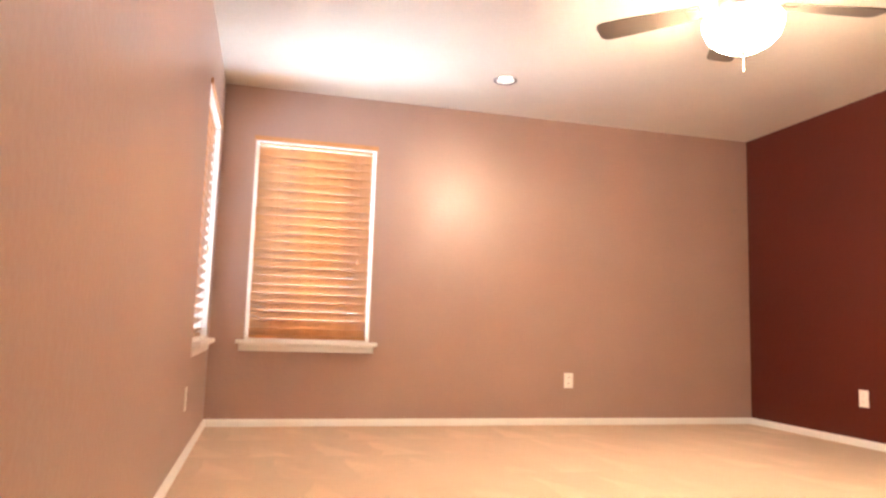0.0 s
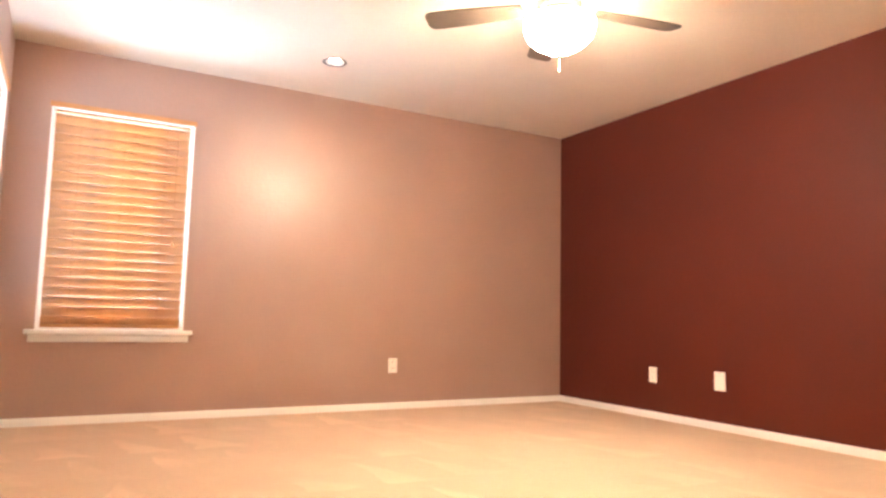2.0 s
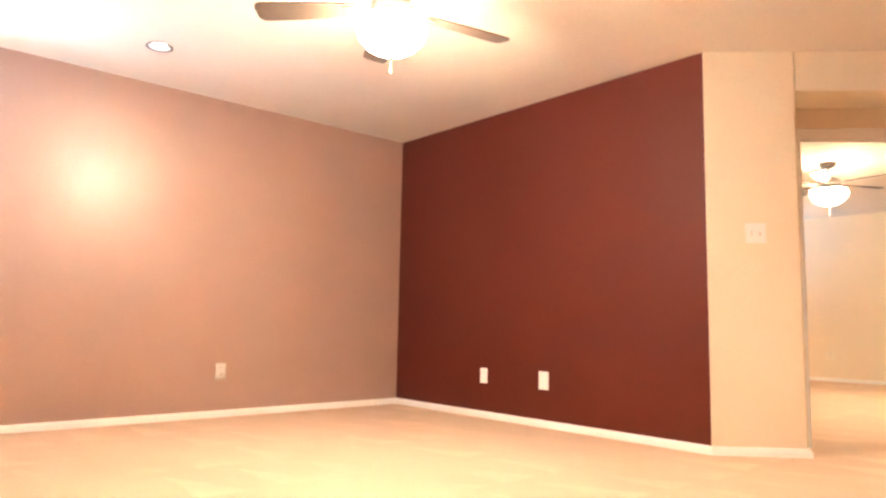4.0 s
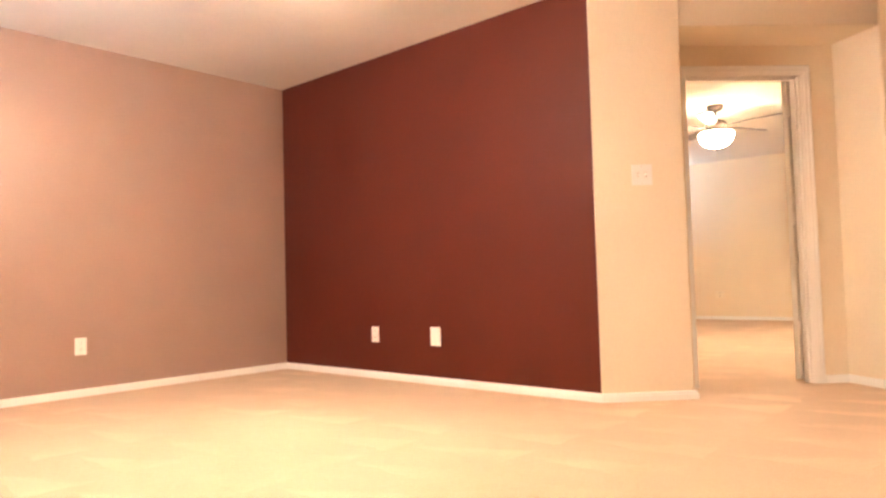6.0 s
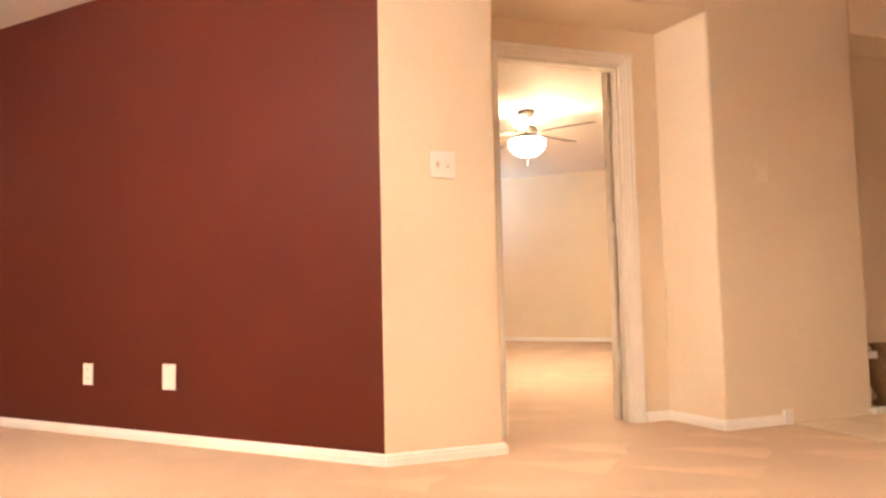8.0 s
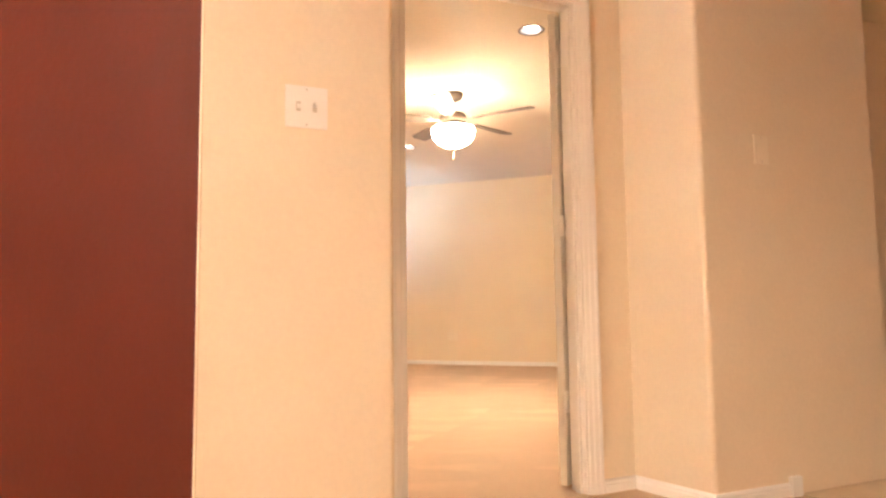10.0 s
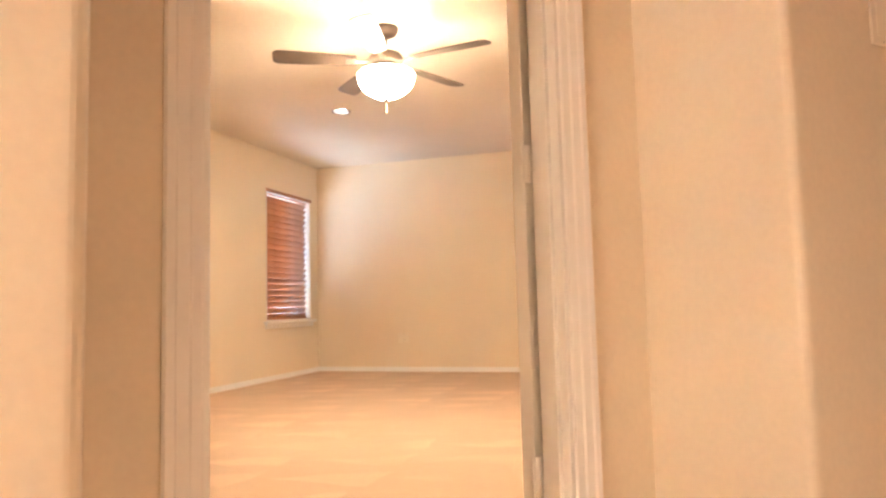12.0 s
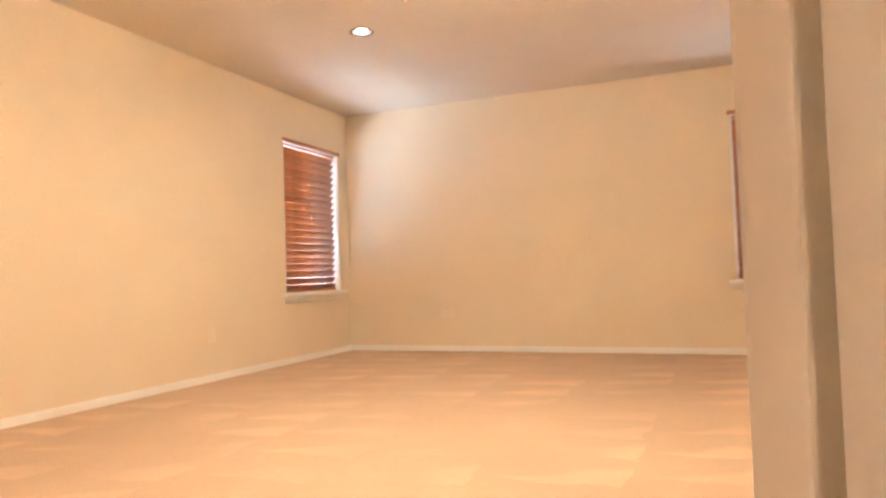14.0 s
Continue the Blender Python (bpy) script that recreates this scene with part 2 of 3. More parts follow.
def wall_with_hole(name, m, length, hole, mat, label, thick=0.16):
    """A wall from x 0 to length, its room face at y 0 and its body towards +y, with one opening (x0, x1, z0, z1)."""
    x0, x1, z0, z1 = hole
    bm = bmesh.new()
    xs, zs = [0, x0, x1, length], [0, z0, z1, H]
    grid = {}
    for y in (0, thick):
        for i, x in enumerate(xs):
            for k, z in enumerate(zs):
                grid[y, i, k] = bm.verts.new((x, y, z))
        for i in range(3):
            for k in range(3):
                if (i, k) != (1, 1):
                    bm.faces.new([grid[y, i, k], grid[y, i + 1, k], grid[y, i + 1, k + 1], grid[y, i, k + 1]])
    for a, b in (((1, 1), (2, 1)), ((2, 1), (2, 2)), ((2, 2), (1, 2)), ((1, 2), (1, 1)), ((0, 0), (3, 0)), ((0, 3), (3, 3)), ((0, 0), (0, 3)), ((3, 0), (3, 3))):
        pa = [(0, *a), (0, *b), (thick, *b), (thick, *a)]
        if a[0] == b[0] and b[1] - a[1] == 3:
            ks = range(3)
            for k in ks:
                bm.faces.new([grid[0, a[0], k], grid[0, a[0], k + 1], grid[thick, a[0], k + 1], grid[thick, a[0], k]])
        elif a[1] == b[1] and b[0] - a[0] == 3:
            for i in range(3):
                bm.faces.new([grid[0, i, a[1]], grid[0, i + 1, a[1]], grid[thick, i + 1, a[1]], grid[thick, i, a[1]]])
        else:
            bm.faces.new([grid[q] for q in pa])
    ob = structure(name, bm, mat, label)
    ob.matrix_world = m
    return ob


# frames of the walls that hold windows: x runs along the wall, y points outside
NORTH_M = pose(WEST, 0, 0)
WEST_M = pose(WEST, SOUTH, 0, 0, 0, 90)
LEFT2_M = pose(0.13, LEFT_Y, 0)
FAR_M = pose(FAR_X, LEFT_Y + 0.0, 0, 0, 0, -90)
WIN_N = (0.258, 1.243, 0.70, 2.305)
WIN_W = (-1.25 - SOUTH, -0.20 - SOUTH, 0.71, 2.31)
WIN_L2 = (6.69 - 0.13, 7.74 - 0.13, 0.725, 2.255)
WIN_F = (4.21 + LEFT_Y, 5.26 + LEFT_Y, 0.725, 2.28)
wall_with_hole("wall_north", NORTH_M, -WEST + 0.06, WIN_N, TAUPE, "taupe painted wall with a satin orange-peel texture")
wall_with_hole("wall_west", WEST_M, -SOUTH, WIN_W, TAUPE, "taupe painted wall with a satin orange-peel texture")
wall_with_hole("wall_second_room_north", LEFT2_M, FAR_X - 0.13, WIN_L2, CREAM, "cream painted wall with a light orange-peel texture")
wall_with_hole("wall_second_room_east", FAR_M, LEFT_Y - RIGHT_Y, WIN_F, CREAM, "cream painted wall with a light orange-peel texture")
structure("wall_south", box(WEST - 0.16, 4.8, SOUTH - 0.16, SOUTH, 0, H), TAUPE, "taupe painted wall")
structure("wall_accent", box(0, 0.064, -3.356, 0, 0, H), RED, "burgundy red painted accent wall with a satin sheen")
structure("wall_second_room_west", box(0.066, 0.13, -3.356, LEFT_Y, 0, H), CREAM, "cream painted wall")

DL = [(0.0, -3.36), diag(U_A, 0), diag(U_A, D_FACE), diag(DOOR_L - 0.02, D_FACE), diag(DOOR_L - 0.02, D_BACK), (0.132, SUM + D_BACK * S2 - 0.132), (0.132, -3.36)]
structure("wall_diagonal_a", bend_edges(prism(DL, 0, H), [diag(U_A, 0)], 0.018), CREAM, "cream painted angled wall beside the bedroom doorway")
DR = [diag(DOOR_R + 0.02, D_FACE), diag(U_B2, D_FACE), diag(U_B, 0), diag(U_N0, 0), diag(U_N0, D_BACK), diag(DOOR_R + 0.02, D_BACK)]
structure("wall_diagonal_b", bend_edges(prism(DR, 0, H), [diag(U_B, 0), diag(U_N0, 0)], 0.018), CREAM, "cream painted angled wall beside the bedroom doorway")
structure("alcove_header", prism([diag(U_A, 0), diag(U_B, 0), diag(U_B2, D_FACE), diag(U_A, D_FACE)], SOFFIT, H), CREAM, "cream painted header over the doorway recess", "wall")
structure("door_header", prism([diag(DOOR_L - 0.02, D_FACE), diag(DOOR_R + 0.02, D_FACE), diag(DOOR_R + 0.02, D_BACK), diag(DOOR_L - 0.02, D_BACK)], DOOR_H + 0.02, H), CREAM, "cream painted wall over the door", "wall")
structure("wall_second_room_diagonal", prism([diag(U_N0 + 0.002, D_BACK - 0.1), diag(6.25, D_BACK - 0.1), diag(6.25, D_BACK), diag(U_N0 + 0.002, D_BACK)], 0, H), CREAM, "cream painted angled wall")
structure("wall_second_room_south", box(2.95, FAR_X + 0.16, RIGHT_Y - 0.15, RIGHT_Y, 0, H), CREAM, "cream painted wall")

structure("corner_bead", bend_edges(box(-0.002, 0.006, -3.364, -3.356, 0.09, H - 0.002), [(-0.002, -3.364), (-0.002, -3.356)], 0.0015), CREAM, "cream painted corner bead where burgundy and cream meet", "trim")

# the niche further along the angled wall
NICHE_BACK = 0.31


def along(u0, u1, d0, d1):
    return [diag(u0, d0), diag(u1, d0), diag(u1, d1), diag(u0, d1)]


structure("wall_niche_side", prism(along(U_N1, 8.45, 0, 0.41), 0, H), CREAM, "cream painted angled wall beside a display niche")
structure("wall_niche_base", prism(along(U_N0 + 0.002, U_N1 - 0.002, 0.002, NICHE_BACK - 0.002), 0, NZ0 - 0.004), CREAM, "cream painted low wall under a display niche")
structure("wall_niche_header", prism(along(U_N0 + 0.002, U_N1 - 0.002, 0.0, NICHE_BACK - 0.002), NZ1, H), CREAM, "cream painted header over a display niche")
structure("wall_niche_back", prism(along(U_N0 + 0.002, U_N1 - 0.002, NICHE_BACK, 0.41), 0, H), CREAM, "cream painted back of a display niche")
DIAG_M = Matrix.Translation((*diag(0, 0), 0)) @ Matrix.Rotation(radians(-45), 4, "Z")   # x: along, y: deeper
for n_, bm_, l_, c_ in (("niche_sill", box(U_N0 - 0.03, U_N1 + 0.03, -0.05, -0.001, NZ0 - 0.002, NZ0 + 0.03, 0.008), "white painted sill of the display niche", "sill"),
                        ("niche_apron", box(U_N0 - 0.01, U_N1 + 0.01, -0.026, -0.001, NZ0 - 0.018, NZ0 - 0.004, 0.003), "white painted moulding under the niche sill", "trim")):
    structure(n_, bm_, TRIM, l_, c_).matrix_world = DIAG_M

# tiled floor past the carpet's edge, square to the angled wall
tiled = structure("tiled_floor", prism([diag(U_END + 0.004, -0.001), (4.22, SOUTH + 0.005), (-0.775, SOUTH + 0.005)], FLOOR - 0.02, FLOOR + 0.002), GROUT, "cream ceramic tile floor with pale joints", "tile floor")
tile_me = None
for i in range(7):
    for k in range(7):
        u_, d_ = U_END + 0.01 + i * 0.455, -0.006 - k * 0.455
        if u_ + 0.46 > 8.2 or min(diag(u_ + 0.45, d_ - 0.45)[1], diag(u_ + 0.45, d_)[1]) < SOUTH + 0.05:
            continue
        if tile_me is None:
            first_tile = part("tile", box(0, 0.449, -0.449, 0, 0, 0.005, 0.0015), TILE, tiled)
            tile_me = first_tile.data
        else:
            first_tile = new("tile", tile_me)
            first_tile.parent = tiled
        first_tile.matrix_local = Matrix.Translation((*diag(u_, d_), FLOOR + 0.0015)) @ Matrix.Rotation(radians(-45), 4, "Z")

# ---- baseboards ----
BASE = [(0.0, -0.01), (0.016, -0.01), (0.016, 0.034), (0.012, 0.038), (0.012, 0.046), (0.006, 0.055), (0.0, 0.057)]


def baseboard(p, q, trim0=0.0, trim1=0.0):
    """Along the wall from p to q, with the room on its right-hand side; mitred by the trims."""
    d = Vector(q) - Vector(p)
    length = d.length
    bm = extrude_profile(BASE, length)
    for v in bm.verts:
        v.co.x += (trim0 if v.co.x < length / 2 else -trim1) * (-v.co.y)
    ob = structure("baseboard", bm, TRIM, "white painted baseboard with a moulded top edge", "baseboard")
    ob.matrix_world = Matrix.Translation((p[0], p[1], FLOOR)) @ Matrix.Rotation(math.atan2(d.y, d.x), 4, "Z")


T8 = math.tan(radians(22.5))
baseboard((WEST, 0), (0, 0), 1, 1)
baseboard((WEST, SOUTH), (WEST, 0), 1, 1)
baseboard((0, 0), (0, -3.36), 1, -T8)
baseboard((0, -3.36), diag(U_A, 0), -T8, -1)
baseboard(diag(U_A, 0), diag(U_A, D_FACE), -1, 1)
baseboard(diag(U_A, D_FACE), diag(DOOR_L - 0.075, D_FACE), 1, 0)
baseboard(diag(DOOR_R + 0.075, D_FACE), diag(U_B2, D_FACE), 0, 1)
baseboard(diag(U_B2, D_FACE), diag(U_B, 0), 1, -1)
baseboard(diag(U_B, 0), diag(U_END - 0.06, 0), -1, 0)
baseboard((0.13, LEFT_Y), (FAR_X, LEFT_Y), 1, 1)
baseboard((FAR_X, LEFT_Y), (FAR_X, RIGHT_Y), 1, 1)
baseboard((0.13, -2.69), (0.13, LEFT_Y), 0, 1)
baseboard((FAR_X, RIGHT_Y), (3.2, RIGHT_Y), 1, 0)
# square block that ends the run
block = structure("plinth_block", box(-0.05, 0.012, -0.024, -0.001, 0.001, 0.118, 0.004), TRIM, "white painted plinth block ending a baseboard", "trim")
block.matrix_world = Matrix.Translation((*diag(U_END - 0.012, 0), 0)) @ Matrix.Rotation(radians(-45), 4, "Z")

# ---- doorway ----
DOOR_M = Matrix.Translation((*diag(0, D_FACE), 0)) @ Matrix.Rotation(radians(-45), 4, "Z")   # x: along, y: deeper
CASE = [(0.0, 0.0), (0.0, 0.072), (0.010, 0.072), (0.018, 0.066), (0.018, 0.052), (0.014, 0.047), (0.014, 0.026), (0.010, 0.021), (0.008, 0.004), (0.006, 0.0)]


def casing(parent):
    """Mitred moulded casing: two legs and a head."""
    for side, x in ((-1, DOOR_L), (1, DOOR_R)):
        bm = bmesh.new()
        lo = [bm.verts.new((x + side * a, -o - 0.001, 0.001)) for o, a in CASE]
        hi = [bm.verts.new((x + side * a, -o - 0.001, DOOR_H + a)) for o, a in CASE]
        for i in range(len(CASE)):
            j = (i + 1) % len(CASE)
            bm.faces.new((lo[i], lo[j], hi[j], hi[i]))
        bm.faces.new(lo), bm.faces.new(hi)
        part("casing_leg", bm, TRIM, parent)
    bm = bmesh.new()
    a_ = [bm.verts.new((DOOR_L - a, -o - 0.001, DOOR_H + a)) for o, a in CASE]
    b_ = [bm.verts.new((DOOR_R + a, -o - 0.001, DOOR_H + a)) for o, a in CASE]
    for i in range(len(CASE)):
        j = (i + 1) % len(CASE)
        bm.faces.new((a_[i], a_[j], b_[j], b_[i]))
    bm.faces.new(a_), bm.faces.new(b_)
    part("casing_head", bm, TRIM, parent)


frame_ob = thing("door_frame", DOOR_M, "white painted door frame with moulded casing", "door frame", kind="structure")
casing(frame_ob)
DT = D_BACK - D_FACE
part("jamb", box(DOOR_L - 0.018, DOOR_L + 0.004, 0.0, DT, 0.001, DOOR_H + 0.018, 0.002), TRIM, frame_ob)
part("jamb", box(DOOR_R - 0.012, DOOR_R + 0.018, 0.0, DT, 0.001, DOOR_H + 0.018, 0.002), TRIM, frame_ob)
part("jamb_head", box(DOOR_L + 0.005, DOOR_R - 0.0125, 0.0, DT, DOOR_H - 0.004, DOOR_H + 0.018, 0.002), TRIM, frame_ob)
part("door_stop", box(DOOR_L + 0.005, DOOR_L + 0.017, 0.03, 0.07, 0.001, DOOR_H - 0.006, 0.002), TRIM, frame_ob)
part("door_stop", box(DOOR_R - 0.024, DOOR_R - 0.0125, 0.03, 0.07, 0.001, DOOR_H - 0.006, 0.002), TRIM, frame_ob)
part("door_stop", box(DOOR_L + 0.018, DOOR_R - 0.025, 0.03, 0.07, DOOR_H - 0.017, DOOR_H - 0.006, 0.002), TRIM, frame_ob)

# the leaf stands open into the second room, hinged on its far side
door = thing("door_1", DOOR_M @ pose(DOOR_R - 0.037, DT + 0.002, 0, 0, 0, -60), "white painted panelled door standing wide open", "door", kind="structure")
LEAF_W, LEAF_H, LEAF_T = 0.83, DOOR_H - 0.03, 0.035
part("leaf", box(-LEAF_T, 0, 0.004, LEAF_W, FLOOR + 0.014, DOOR_H - 0.006, 0.003), TRIM, door)
for z0, z1 in ((0.22, 0.98), (1.12, 2.08)):
    for y0, y1 in ((0.12, 0.37), (0.46, 0.71)):
        part("raised_panel", box(-LEAF_T - 0.006, -LEAF_T - 0.0005, y0, y1, z0, z1, 0.005), TRIM, door)
for z in (0.42, 1.22, 2.02):
    pin = part("hinge", lathe([(0, -0.048), (0.009, -0.048), (0.009, 0.048), (0, 0.048)], 12), TRIM, frame_ob, "painted butt hinge", True)
    pin.location = (DOOR_R - 0.025, DT + 0.004, z)
    part("hinge_leaf", box(-0.018, 0.015, -0.003, 0.003, -0.048, 0.048), TRIM, pin)
knob = part("door_knob", lathe([(0, 0), (0.03, 0.0), (0.03, 0.006), (0.012, 0.012), (0.011, 0.03), (0.024, 0.04), (0.028, 0.055), (0.02, 0.068), (0, 0.072)], 24), STEEL, door, "satin nickel knob", True)
knob.matrix_local = pose(-LEAF_T, LEAF_W - 0.065, 1.02, 0, -90, 0)


# ---- windows and blinds ----
def window(name, wall_m, hole, label):
    """Vinyl window deep in the opening of a wall, with a painted sill and apron in the room."""
    x0, x1, z0, z1 = hole
    w, h = x1 - x0, z1 - z0
    ob = thing(name, wall_m @ pose(x0, 0, z0), label, "window", "windows", "structure")
    part("jamb_liner", box(0.001, 0.012, 0.002, 0.112, 0.012, h - 0.012), TRIM, ob)
    part("jamb_liner", box(w - 0.012, w - 0.001, 0.002, 0.112, 0.012, h - 0.012), TRIM, ob)
    part("jamb_liner", box(0.001, w - 0.001, 0.002, 0.112, h - 0.0115, h - 0.001), TRIM, ob)
    for a, b, c, d in ((0.001, 0.05, 0.001, h - 0.001), (w - 0.05, w - 0.001, 0.001, h - 0.001), (0.0505, w - 0.0505, 0.001, 0.05), (0.0505, w - 0.0505, h - 0.05, h - 0.001)):
        part("sash_rail", box(a, b, 0.114, 0.155, c, d, 0.004), TRIM, ob)
    for c, d in ((0.051, h - 0.051),):
        p = part("pane", box(0.051, w - 0.051, 0.132, 0.138, c, d), GLASS, ob)
        p.visible_shadow = False
    part("sill", box(-0.06, w + 0.06, -0.055, -0.0005, -0.032, 0.0, 0.008), TRIM, ob)
    part("sill_board", box(0.002, w - 0.002, 0.0, 0.113, -0.02, 0.0115), TRIM, ob)
    part("apron", extrude_profile([(0.001, -0.088), (0.010, -0.088), (0.014, -0.07), (0.018, -0.045), (0.030, -0.0325), (0.001, -0.0325)], w + 0.07), TRIM, ob).location = (-0.035, 0, 0)
    return ob


def blind(wall_m, hole, tilts, label, wood, gap=0.03):
    """Wooden slat blind hung inside the opening. tilts: degrees by which the room edges of the top and bottom slats rise."""
    x0, x1, z0, z1 = hole
    w, h = x1 - x0, z1 - z0
    ob = thing("window_blind", wall_m @ pose(x0, 0.070, z0), label, "blind", "wooden window blinds")
    part("valance", box(-0.012, w + 0.012, -0.086, -0.0715, h - 0.008, h + 0.03, 0.004), wood, ob)
    part("headrail", box(gap, w - gap, -0.03, 0.025, h - 0.030, h - 0.013), wood, ob)
    pitch, depth = 0.070, 0.081
    n = int((h - 0.078 - 0.045) / pitch) + 1
    slat = bmesh.new()
    rows_ = []
    for k in range(7):
        s = k / 6 * 2 - 1
        rows_.append([slat.verts.new((x, s * depth / 2, -0.004 * (1 - s * s) + dz)) for x, dz in ((gap, 0.0), (w - gap, 0.0), (w - gap, -0.003), (gap, -0.003))])
    for r0, r1 in zip(rows_, rows_[1:]):
        for k in range(4):
            slat.faces.new((r0[k], r0[(k + 1) % 4], r1[(k + 1) % 4], r1[k]))
    slat.faces.new(rows_[0]), slat.faces.new(rows_[-1])
    bmesh.ops.recalc_face_normals(slat, faces=slat.faces)
    me = bpy.data.meshes.new("slat")
    slat.to_mesh(me)
    slat.free()
    me.materials.append(wood)
    for p in me.polygons:
        p.use_smooth = abs(p.normal.x) < 0.5
    rng = random.Random(7)
    for i in range(n):
        s = new("slat", me)
        s.parent = ob
        s.matrix_local = pose(rng.uniform(-0.002, 0.002), 0, h - 0.078 - i * pitch, -(tilts[0] + (tilts[1] - tilts[0]) * i / (n - 1)) + rng.uniform(-1.6, 1.6), rng.uniform(-0.1, 0.1), 0)
    part("bottom_rail", box(gap, w - gap, -0.025, 0.025, 0.0125, 0.040, 0.004), wood, ob)
    for x in (w * 0.2, w * 0.5, w * 0.8):
        for y in (-depth * 0.5 - 0.004,):
            part("ladder_cord", box(x - 0.0007, x + 0.0007, y - 0.0007, y + 0.0007, 0.036, h - 0.03), CORD, ob)
    part("pull_cord", box(w * 0.88, w * 0.88 + 0.002, -0.041, -0.039, h * 0.42, h - 0.07), CORD, ob)
    part("cord_tassel", box(w * 0.88 - 0.005, w * 0.88 + 0.008, -0.047, -0.036, h * 0.42 - 0.04, h * 0.42, 0.004), wood, ob)
    return ob


def daylight(wall_m, hole, watts):
    """The sky's light in a window's opening."""
    x0, x1, z0, z1 = hole
    d = bpy.data.lights.new("window_daylight", "AREA")
    d.shape, d.size, d.size_y, d.energy, d.color = "RECTANGLE", x1 - x0, z1 - z0, watts, (0.66, 0.80, 1.0)
    new("window_daylight", d).matrix_world = wall_m @ pose((x0 + x1) / 2, 0.19, (z0 + z1) / 2, -90, 0, 0)


for i, (m_, hole_, tilt_, watts_, lab) in enumerate((
        (NORTH_M, WIN_N, (52, 60), SKY_WATTS * 1.75, "closed brown wooden slat blind in the taupe wall's window"),
        (WEST_M, WIN_W, (34, 34), SKY_WATTS * 1.1, "half-open wooden slat blind bright with daylight"),
        (LEFT2_M, WIN_L2, (52, 57), SKY_WATTS * 0.9, "reddish-brown wooden slat blind in the cream room, slats tilted"),
        (FAR_M, WIN_F, (52, 57), SKY_WATTS * 0.5, "reddish-brown wooden slat blind on the end wall")), 1):
    window("window_%d" % i, m_, hole_, "white framed window with a painted sill")
    blind(m_, hole_, tilt_, lab, BLIND if i < 3 else BLIND_RED)
    daylight(m_, hole_, watts_)


# ---- ceiling fans ----
def blade_mesh():
    bm = bmesh.new()
    outline = []
    for t in range(9):
        s = t / 8
        outline.append((0.20 + 0.50 * s, 0.052 + 0.024 * math.sin(s * math.pi * 0.55)))
    for t in range(1, 6):
        a = t / 6 * math.pi / 2
        outline.append((0.70 + 0.045 * math.sin(a), 0.0755 * math.cos(a) ** 0.55))
    pts = outline + [(x, -y) for x, y in reversed(outline)]
    lo = [bm.verts.new((x, y, -0.004)) for x, y in pts]
    hi = [bm.verts.new((x, y, 0.004)) for x, y in pts]
    bm.faces.new(lo), bm.faces.new(hi)
    for i in range(len(pts)):
        j = (i + 1) % len(pts)
        bm.faces.new((lo[i], lo[j], hi[j], hi[i]))
    return bm


def ceiling_fan(x, y, turn, label, bowl, watts):
    fan = thing("ceiling_fan", pose(x, y, H, 0, 0, turn), label, "ceiling fan", "ceiling fans")
    part("canopy", lathe([(0, -0.001), (0.09, -0.001), (0.09, -0.022), (0.074, -0.052), (0.034, -0.072), (0, -0.072)]), BRONZE, fan, "", True)
    part("downrod", lathe([(0, -0.06), (0.013, -0.06), (0.013, -0.15), (0.022, -0.155), (0.022, -0.175), (0, -0.175)], 16), BRONZE, fan, "", True)
    part("motor_housing", lathe([(0, -0.165), (0.06, -0.168), (0.10, -0.185), (0.118, -0.21), (0.118, -0.245), (0.10, -0.265), (0.06, -0.275), (0.05, -0.31), (0, -0.31)]), BRONZE, fan, "bronze motor housing", True)
    first = None
    for k in range(5):
        if first is None:
            arm = part("blade", blade_mesh(), BLADE, fan)
            br = bmesh.new()
            box(0.10, 0.22, -0.016, 0.016, -0.012, -0.006, 0.003, br)
            box(0.20, 0.27, -0.04, 0.04, -0.011, -0.0055, 0.003, br)
            iron = part("blade_iron", br, BRONZE, arm)
            first = arm
        else:
            arm = new("blade", first.data)
            arm.parent = fan
            iron2 = new("blade_iron", iron.data)
            iron2.parent = arm
        arm.matrix_local = pose(0, 0, -0.235, 0, 0, 72 * k) @ pose(0, 0, 0, 11, 0, 0)
    # unseen ring, widened so it screens the ceiling from the bowl's glow
    part("fitter_ring", lathe([(0.045, -0.300), (0.152, -0.306), (0.156, -0.312), (0.045, -0.316)]), BRONZE, fan, "", True)
    part("glass_bowl", lathe([(r_, -0.316 + (z_ + 0.316) * 1.22) for r_, z_ in [(0.178, -0.316), (0.190, -0.325), (0.188, -0.352), (0.170, -0.39), (0.135, -0.42), (0.085, -0.444), (0.03, -0.455), (0.0, -0.456),
                              (0.0, -0.449), (0.03, -0.448), (0.078, -0.437), (0.13, -0.414), (0.163, -0.387), (0.181, -0.350), (0.178, -0.316)]]), bowl, fan, "lit frosted glass bowl", True)
    part("finial", lathe([(0, -0.483), (0.014, -0.487), (0.016, -0.497), (0.008, -0.507), (0.01, -0.515), (0, -0.523)], 16), BRONZE, fan, "", True)
    part("pull_chain", lathe([(0, -0.52), (0.0016, -0.52), (0.0016, -0.57), (0.0045, -0.573), (0.0045, -0.591), (0, -0.595)], 10), SCROLL, fan, "", True)
    for k in range(3):
        d = bpy.data.lights.new("fan_bulb", "POINT")
        d.energy, d.color, d.shadow_soft_size = watts / 3, LAMP_COLOUR, 0.028
        a = math.radians(turn + 40 + 120 * k)
        new("fan_bulb", d).location = (x + 0.07 * math.cos(a), y + 0.07 * math.sin(a), H - 0.362)
    return fan


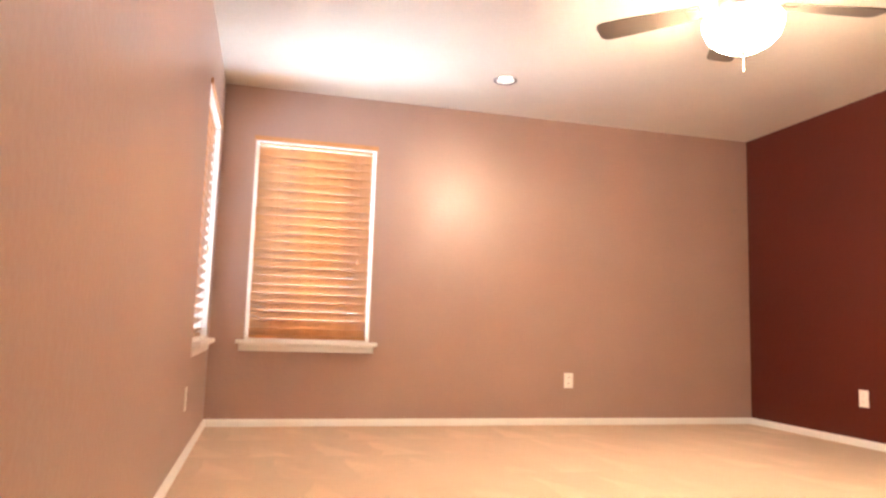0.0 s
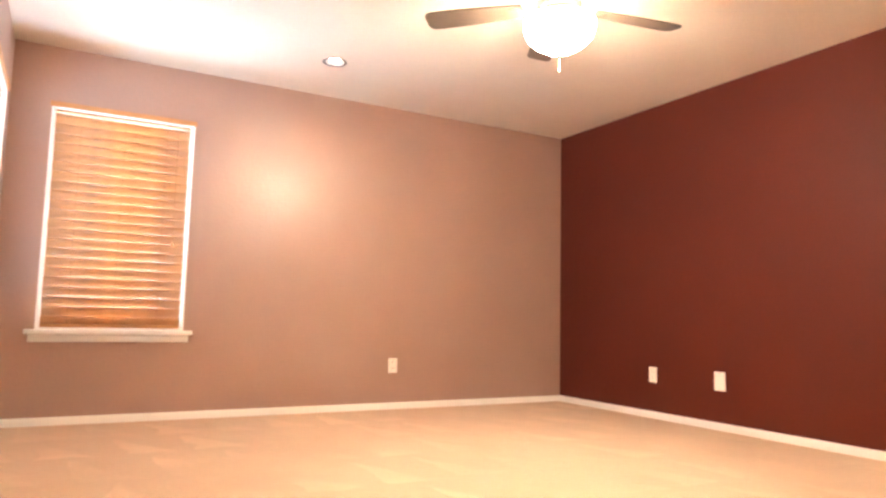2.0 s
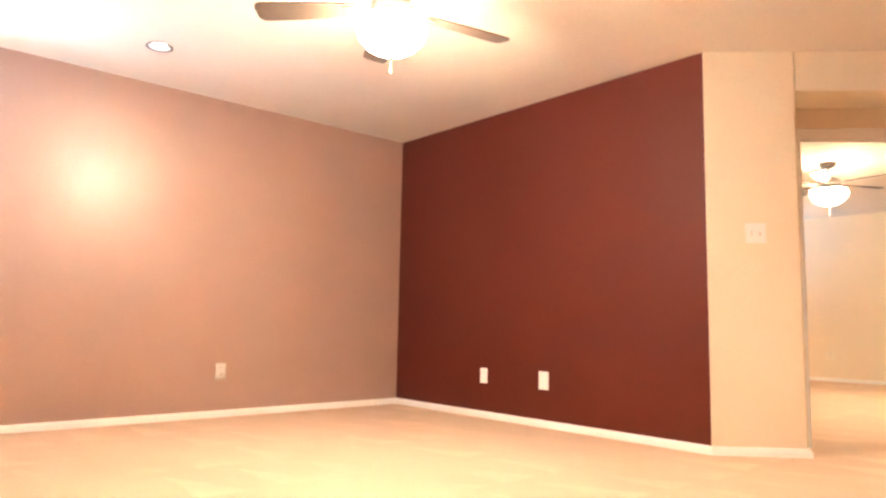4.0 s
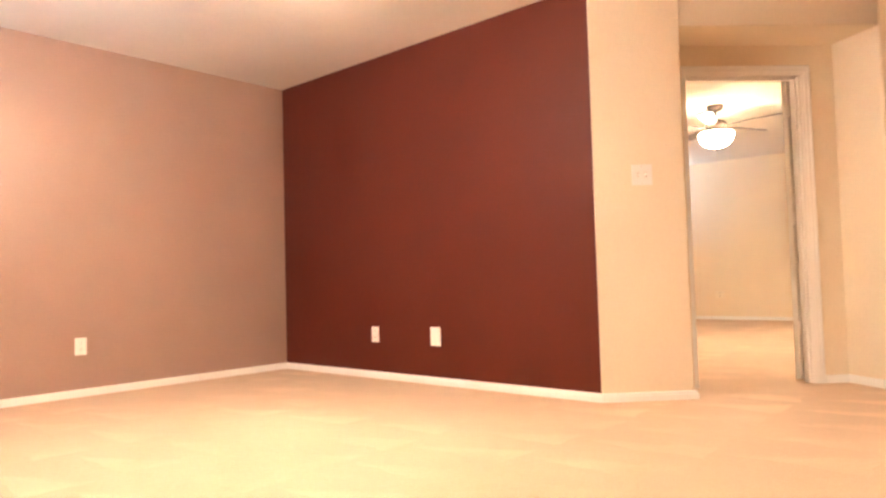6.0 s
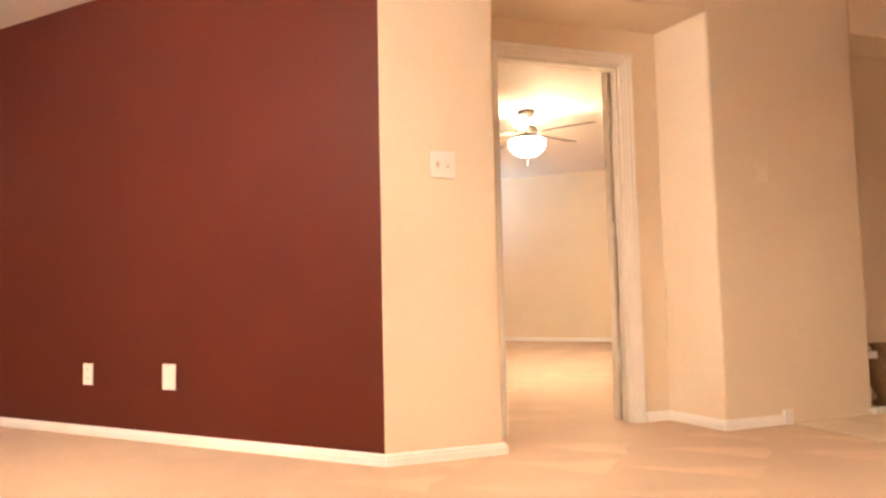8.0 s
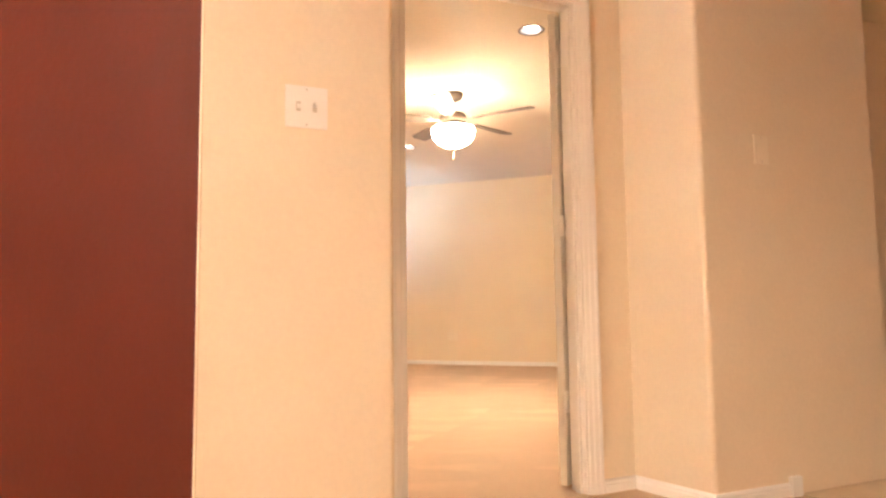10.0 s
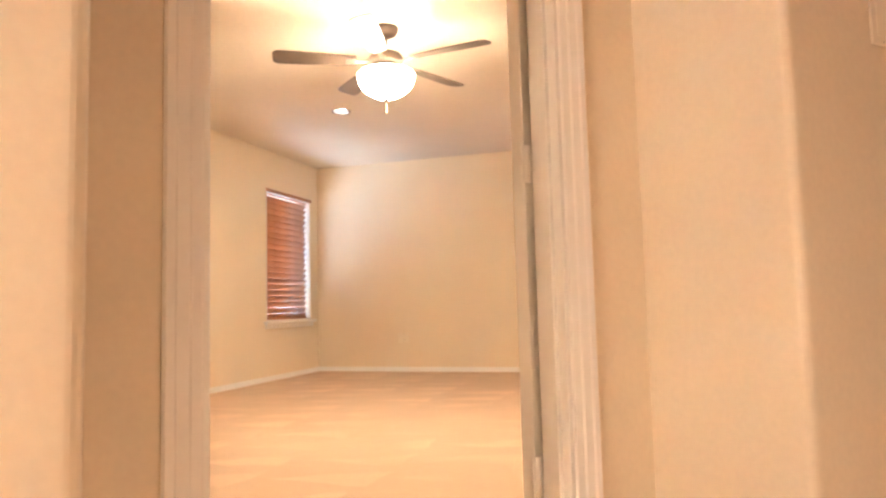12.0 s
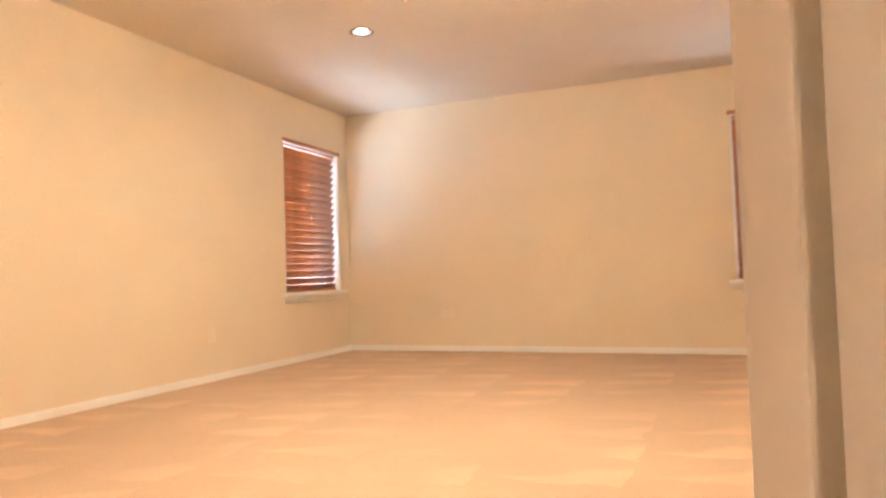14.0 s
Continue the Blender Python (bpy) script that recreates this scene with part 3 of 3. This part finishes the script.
ceiling_fan(-2.24, -2.79, -10, "dark bladed ceiling fan with a lit bowl, taupe room", BOWL, BULB_WATTS * 0.3)
ceiling_fan(3.93, -2.77, 47, "dark bladed ceiling fan with a lit bowl, cream room", BOWL_DIM, BULB_WATTS * 0.17)


# ---- recessed lights ----
def can_light(x, y, watts):
    can = thing("recessed_light", pose(x, y, H), "round recessed ceiling light with a white trim ring, lit", "recessed light", "recessed lights")
    part("trim_ring", lathe([(0.072, -0.001), (0.092, -0.001), (0.092, -0.003), (0.088, -0.005), (0.076, -0.004), (0.072, -0.001)], 40), REFLECTOR, can, "", True)
    part("baffle", lathe([(0.0725, -0.002), (0.0735, 0.0), (0.070, 0.03), (0.062, 0.085), (0.0, 0.088), (0.0, 0.092), (0.066, 0.089), (0.076, 0.03), (0.077, 0.0)], 40), BAFFLE, can, "ribbed grey baffle", True)
    part("lamp_face", lathe([(0, 0.012), (0.025, 0.013), (0.043, 0.019), (0.052, 0.034), (0.048, 0.07), (0.02, 0.087), (0, 0.087)], 32), BULB, can, "glowing reflector bulb", True)
    d = bpy.data.lights.new("can_lamp", "SPOT")
    d.energy, d.color, d.spot_size, d.spot_blend, d.shadow_soft_size = watts, (1.0, 0.79, 0.57), radians(160), 0.9, 0.05
    new("can_lamp", d).matrix_world = look((x, y, H - 0.012), (x, y, 0))


# the added unseen can is the brightest, filling the angled walls
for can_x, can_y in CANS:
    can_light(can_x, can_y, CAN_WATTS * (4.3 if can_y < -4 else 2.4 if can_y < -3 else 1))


# ---- outlets and switches ----
def plate(name, m, w, h, label, category, kind_, plastic=None):
    plastic = plastic or PLASTIC
    ob = thing(name, m, label, category, category + " plates")
    part("cover_plate", box(-w / 2, w / 2, -0.007, -0.0005, -h / 2, h / 2, 0.003), plastic, ob)
    if kind_ == "outlet":
        for z in (-h * 0.2, h * 0.2):
            r = part("receptacle", box(-0.019, 0.019, -0.0095, -0.0072, z - 0.016, z + 0.016, 0.001), plastic, ob)
            for x in (-0.007, 0.007):
                part("slot", box(x - 0.0012, x + 0.0012, -0.0100, -0.0096, z - 0.004, z + 0.007), SLOT, r)
    elif kind_ == "toggle":
        n = 2 if w > 0.11 else 1
        for i in range(n):
            x = (i - (n - 1) / 2) * 0.052
            part("toggle_surround", box(x - 0.007, x + 0.007, -0.0078, -0.0072, -0.015, 0.015), GREY, ob)
            t = part("toggle", box(-0.0045, 0.0045, -0.02, 0.0, -0.006, 0.006, 0.001), plastic, ob)
            t.matrix_local = pose(x, -0.006, 0.003, -25 if i else 25, 0, 0)
    else:
        part("insert", box(-w * 0.27, w * 0.27, -0.0085, -0.0072, -h * 0.33, h * 0.33, 0.001), plastic, ob)
    for z in (-h * 0.42, h * 0.42):
        sc = part("screw", lathe([(0, 0), (0.003, 0), (0.002, 0.001), (0, 0.0012)], 10), STEEL, ob)
        sc.matrix_local = pose(0, -0.007, z, 90, 0, 0)
    return ob


FACE_N, FACE_W, FACE_E = 0, 90, -90
plate("wall_outlet", pose(-1.869, 0, 0.414, 0, 0, FACE_N), 0.085, 0.13, "white plastic outlet plate on the taupe wall", "outlet", "outlet")
plate("wall_outlet", pose(WEST, -1.435, 0.395, 0, 0, FACE_W), 0.085, 0.13, "white plastic outlet plate on the taupe wall", "outlet", "outlet")
plate("wall_outlet", pose(0, -1.262, 0.40, 0, 0, FACE_E), 0.085, 0.13, "white plastic outlet plate on the burgundy wall", "outlet", "outlet")
plate("cable_plate", pose(0, -1.945, 0.405, 0, 0, FACE_E), 0.10, 0.145, "white plastic blank cable plate on the burgundy wall", "wall plate", "blank")
plate("wall_outlet", pose(5.62, LEFT_Y, 0.42, 0, 0, FACE_N), 0.085, 0.13, "cream plastic outlet plate on the cream wall", "outlet", "outlet", ALMOND)
plate("wall_outlet", pose(FAR_X, -1.31, 0.46, 0, 0, FACE_E), 0.15, 0.13, "cream plastic outlet plate on the cream wall", "outlet", "outlet", ALMOND)
plate("light_switch", Matrix.Translation((*diag(2.69, 0), 1.483)) @ Matrix.Rotation(radians(-45), 4, "Z"), 0.135, 0.135, "white two-gang toggle light switch plate on the angled wall", "light switch", "toggle")
plate("thermostat_plate", Matrix.Translation((*diag(4.70, 0), 1.523)) @ Matrix.Rotation(radians(-45), 4, "Z"), 0.085, 0.13, "pale blank wall plate on the angled wall", "wall plate", "blank", ALMOND)

# ---- niche contents ----
shelf = thing("niche_shelf", DIAG_M @ pose(U_N0 + 0.001, 0.02, 0.375), "small white painted ledge on the niche's side", "shelf")
part("ledge_board", box(0, 0.09, 0, 0.28, 0, 0.045, 0.006), TRIM, shelf)
pot = thing("decorative_urn", DIAG_M @ pose(U_N0 + 0.29, 0.12, NZ0 - 0.003), "aged brown pottery urn with cream scrolled handles in the niche", "urn")
part("urn_body", lathe([(0, 0), (0.085, 0), (0.09, 0.02), (0.06, 0.05), (0.10, 0.13), (0.125, 0.22), (0.10, 0.31), (0.07, 0.35), (0.10, 0.40), (0.09, 0.40), (0.06, 0.35), (0, 0.33)], 28), DECOR, pot, "", True)
for a in (60, 240):
    cu = bpy.data.curves.new("handle", "CURVE")
    cu.dimensions, cu.bevel_depth = "3D", 0.011
    sp = cu.splines.new("POLY")
    sp.points.add(23)
    for i, p in enumerate(sp.points):
        s = i / 23 * 4.6
        r = 0.075 - 0.011 * s
        p.co = (0.145 - r * math.cos(s), 0, 0.33 + r * math.sin(s), 1)
    hd = new("handle", cu)
    cu.materials.append(SCROLL)
    hd.parent = pot
    hd.matrix_local = pose(0, 0, 0, 0, 0, a)
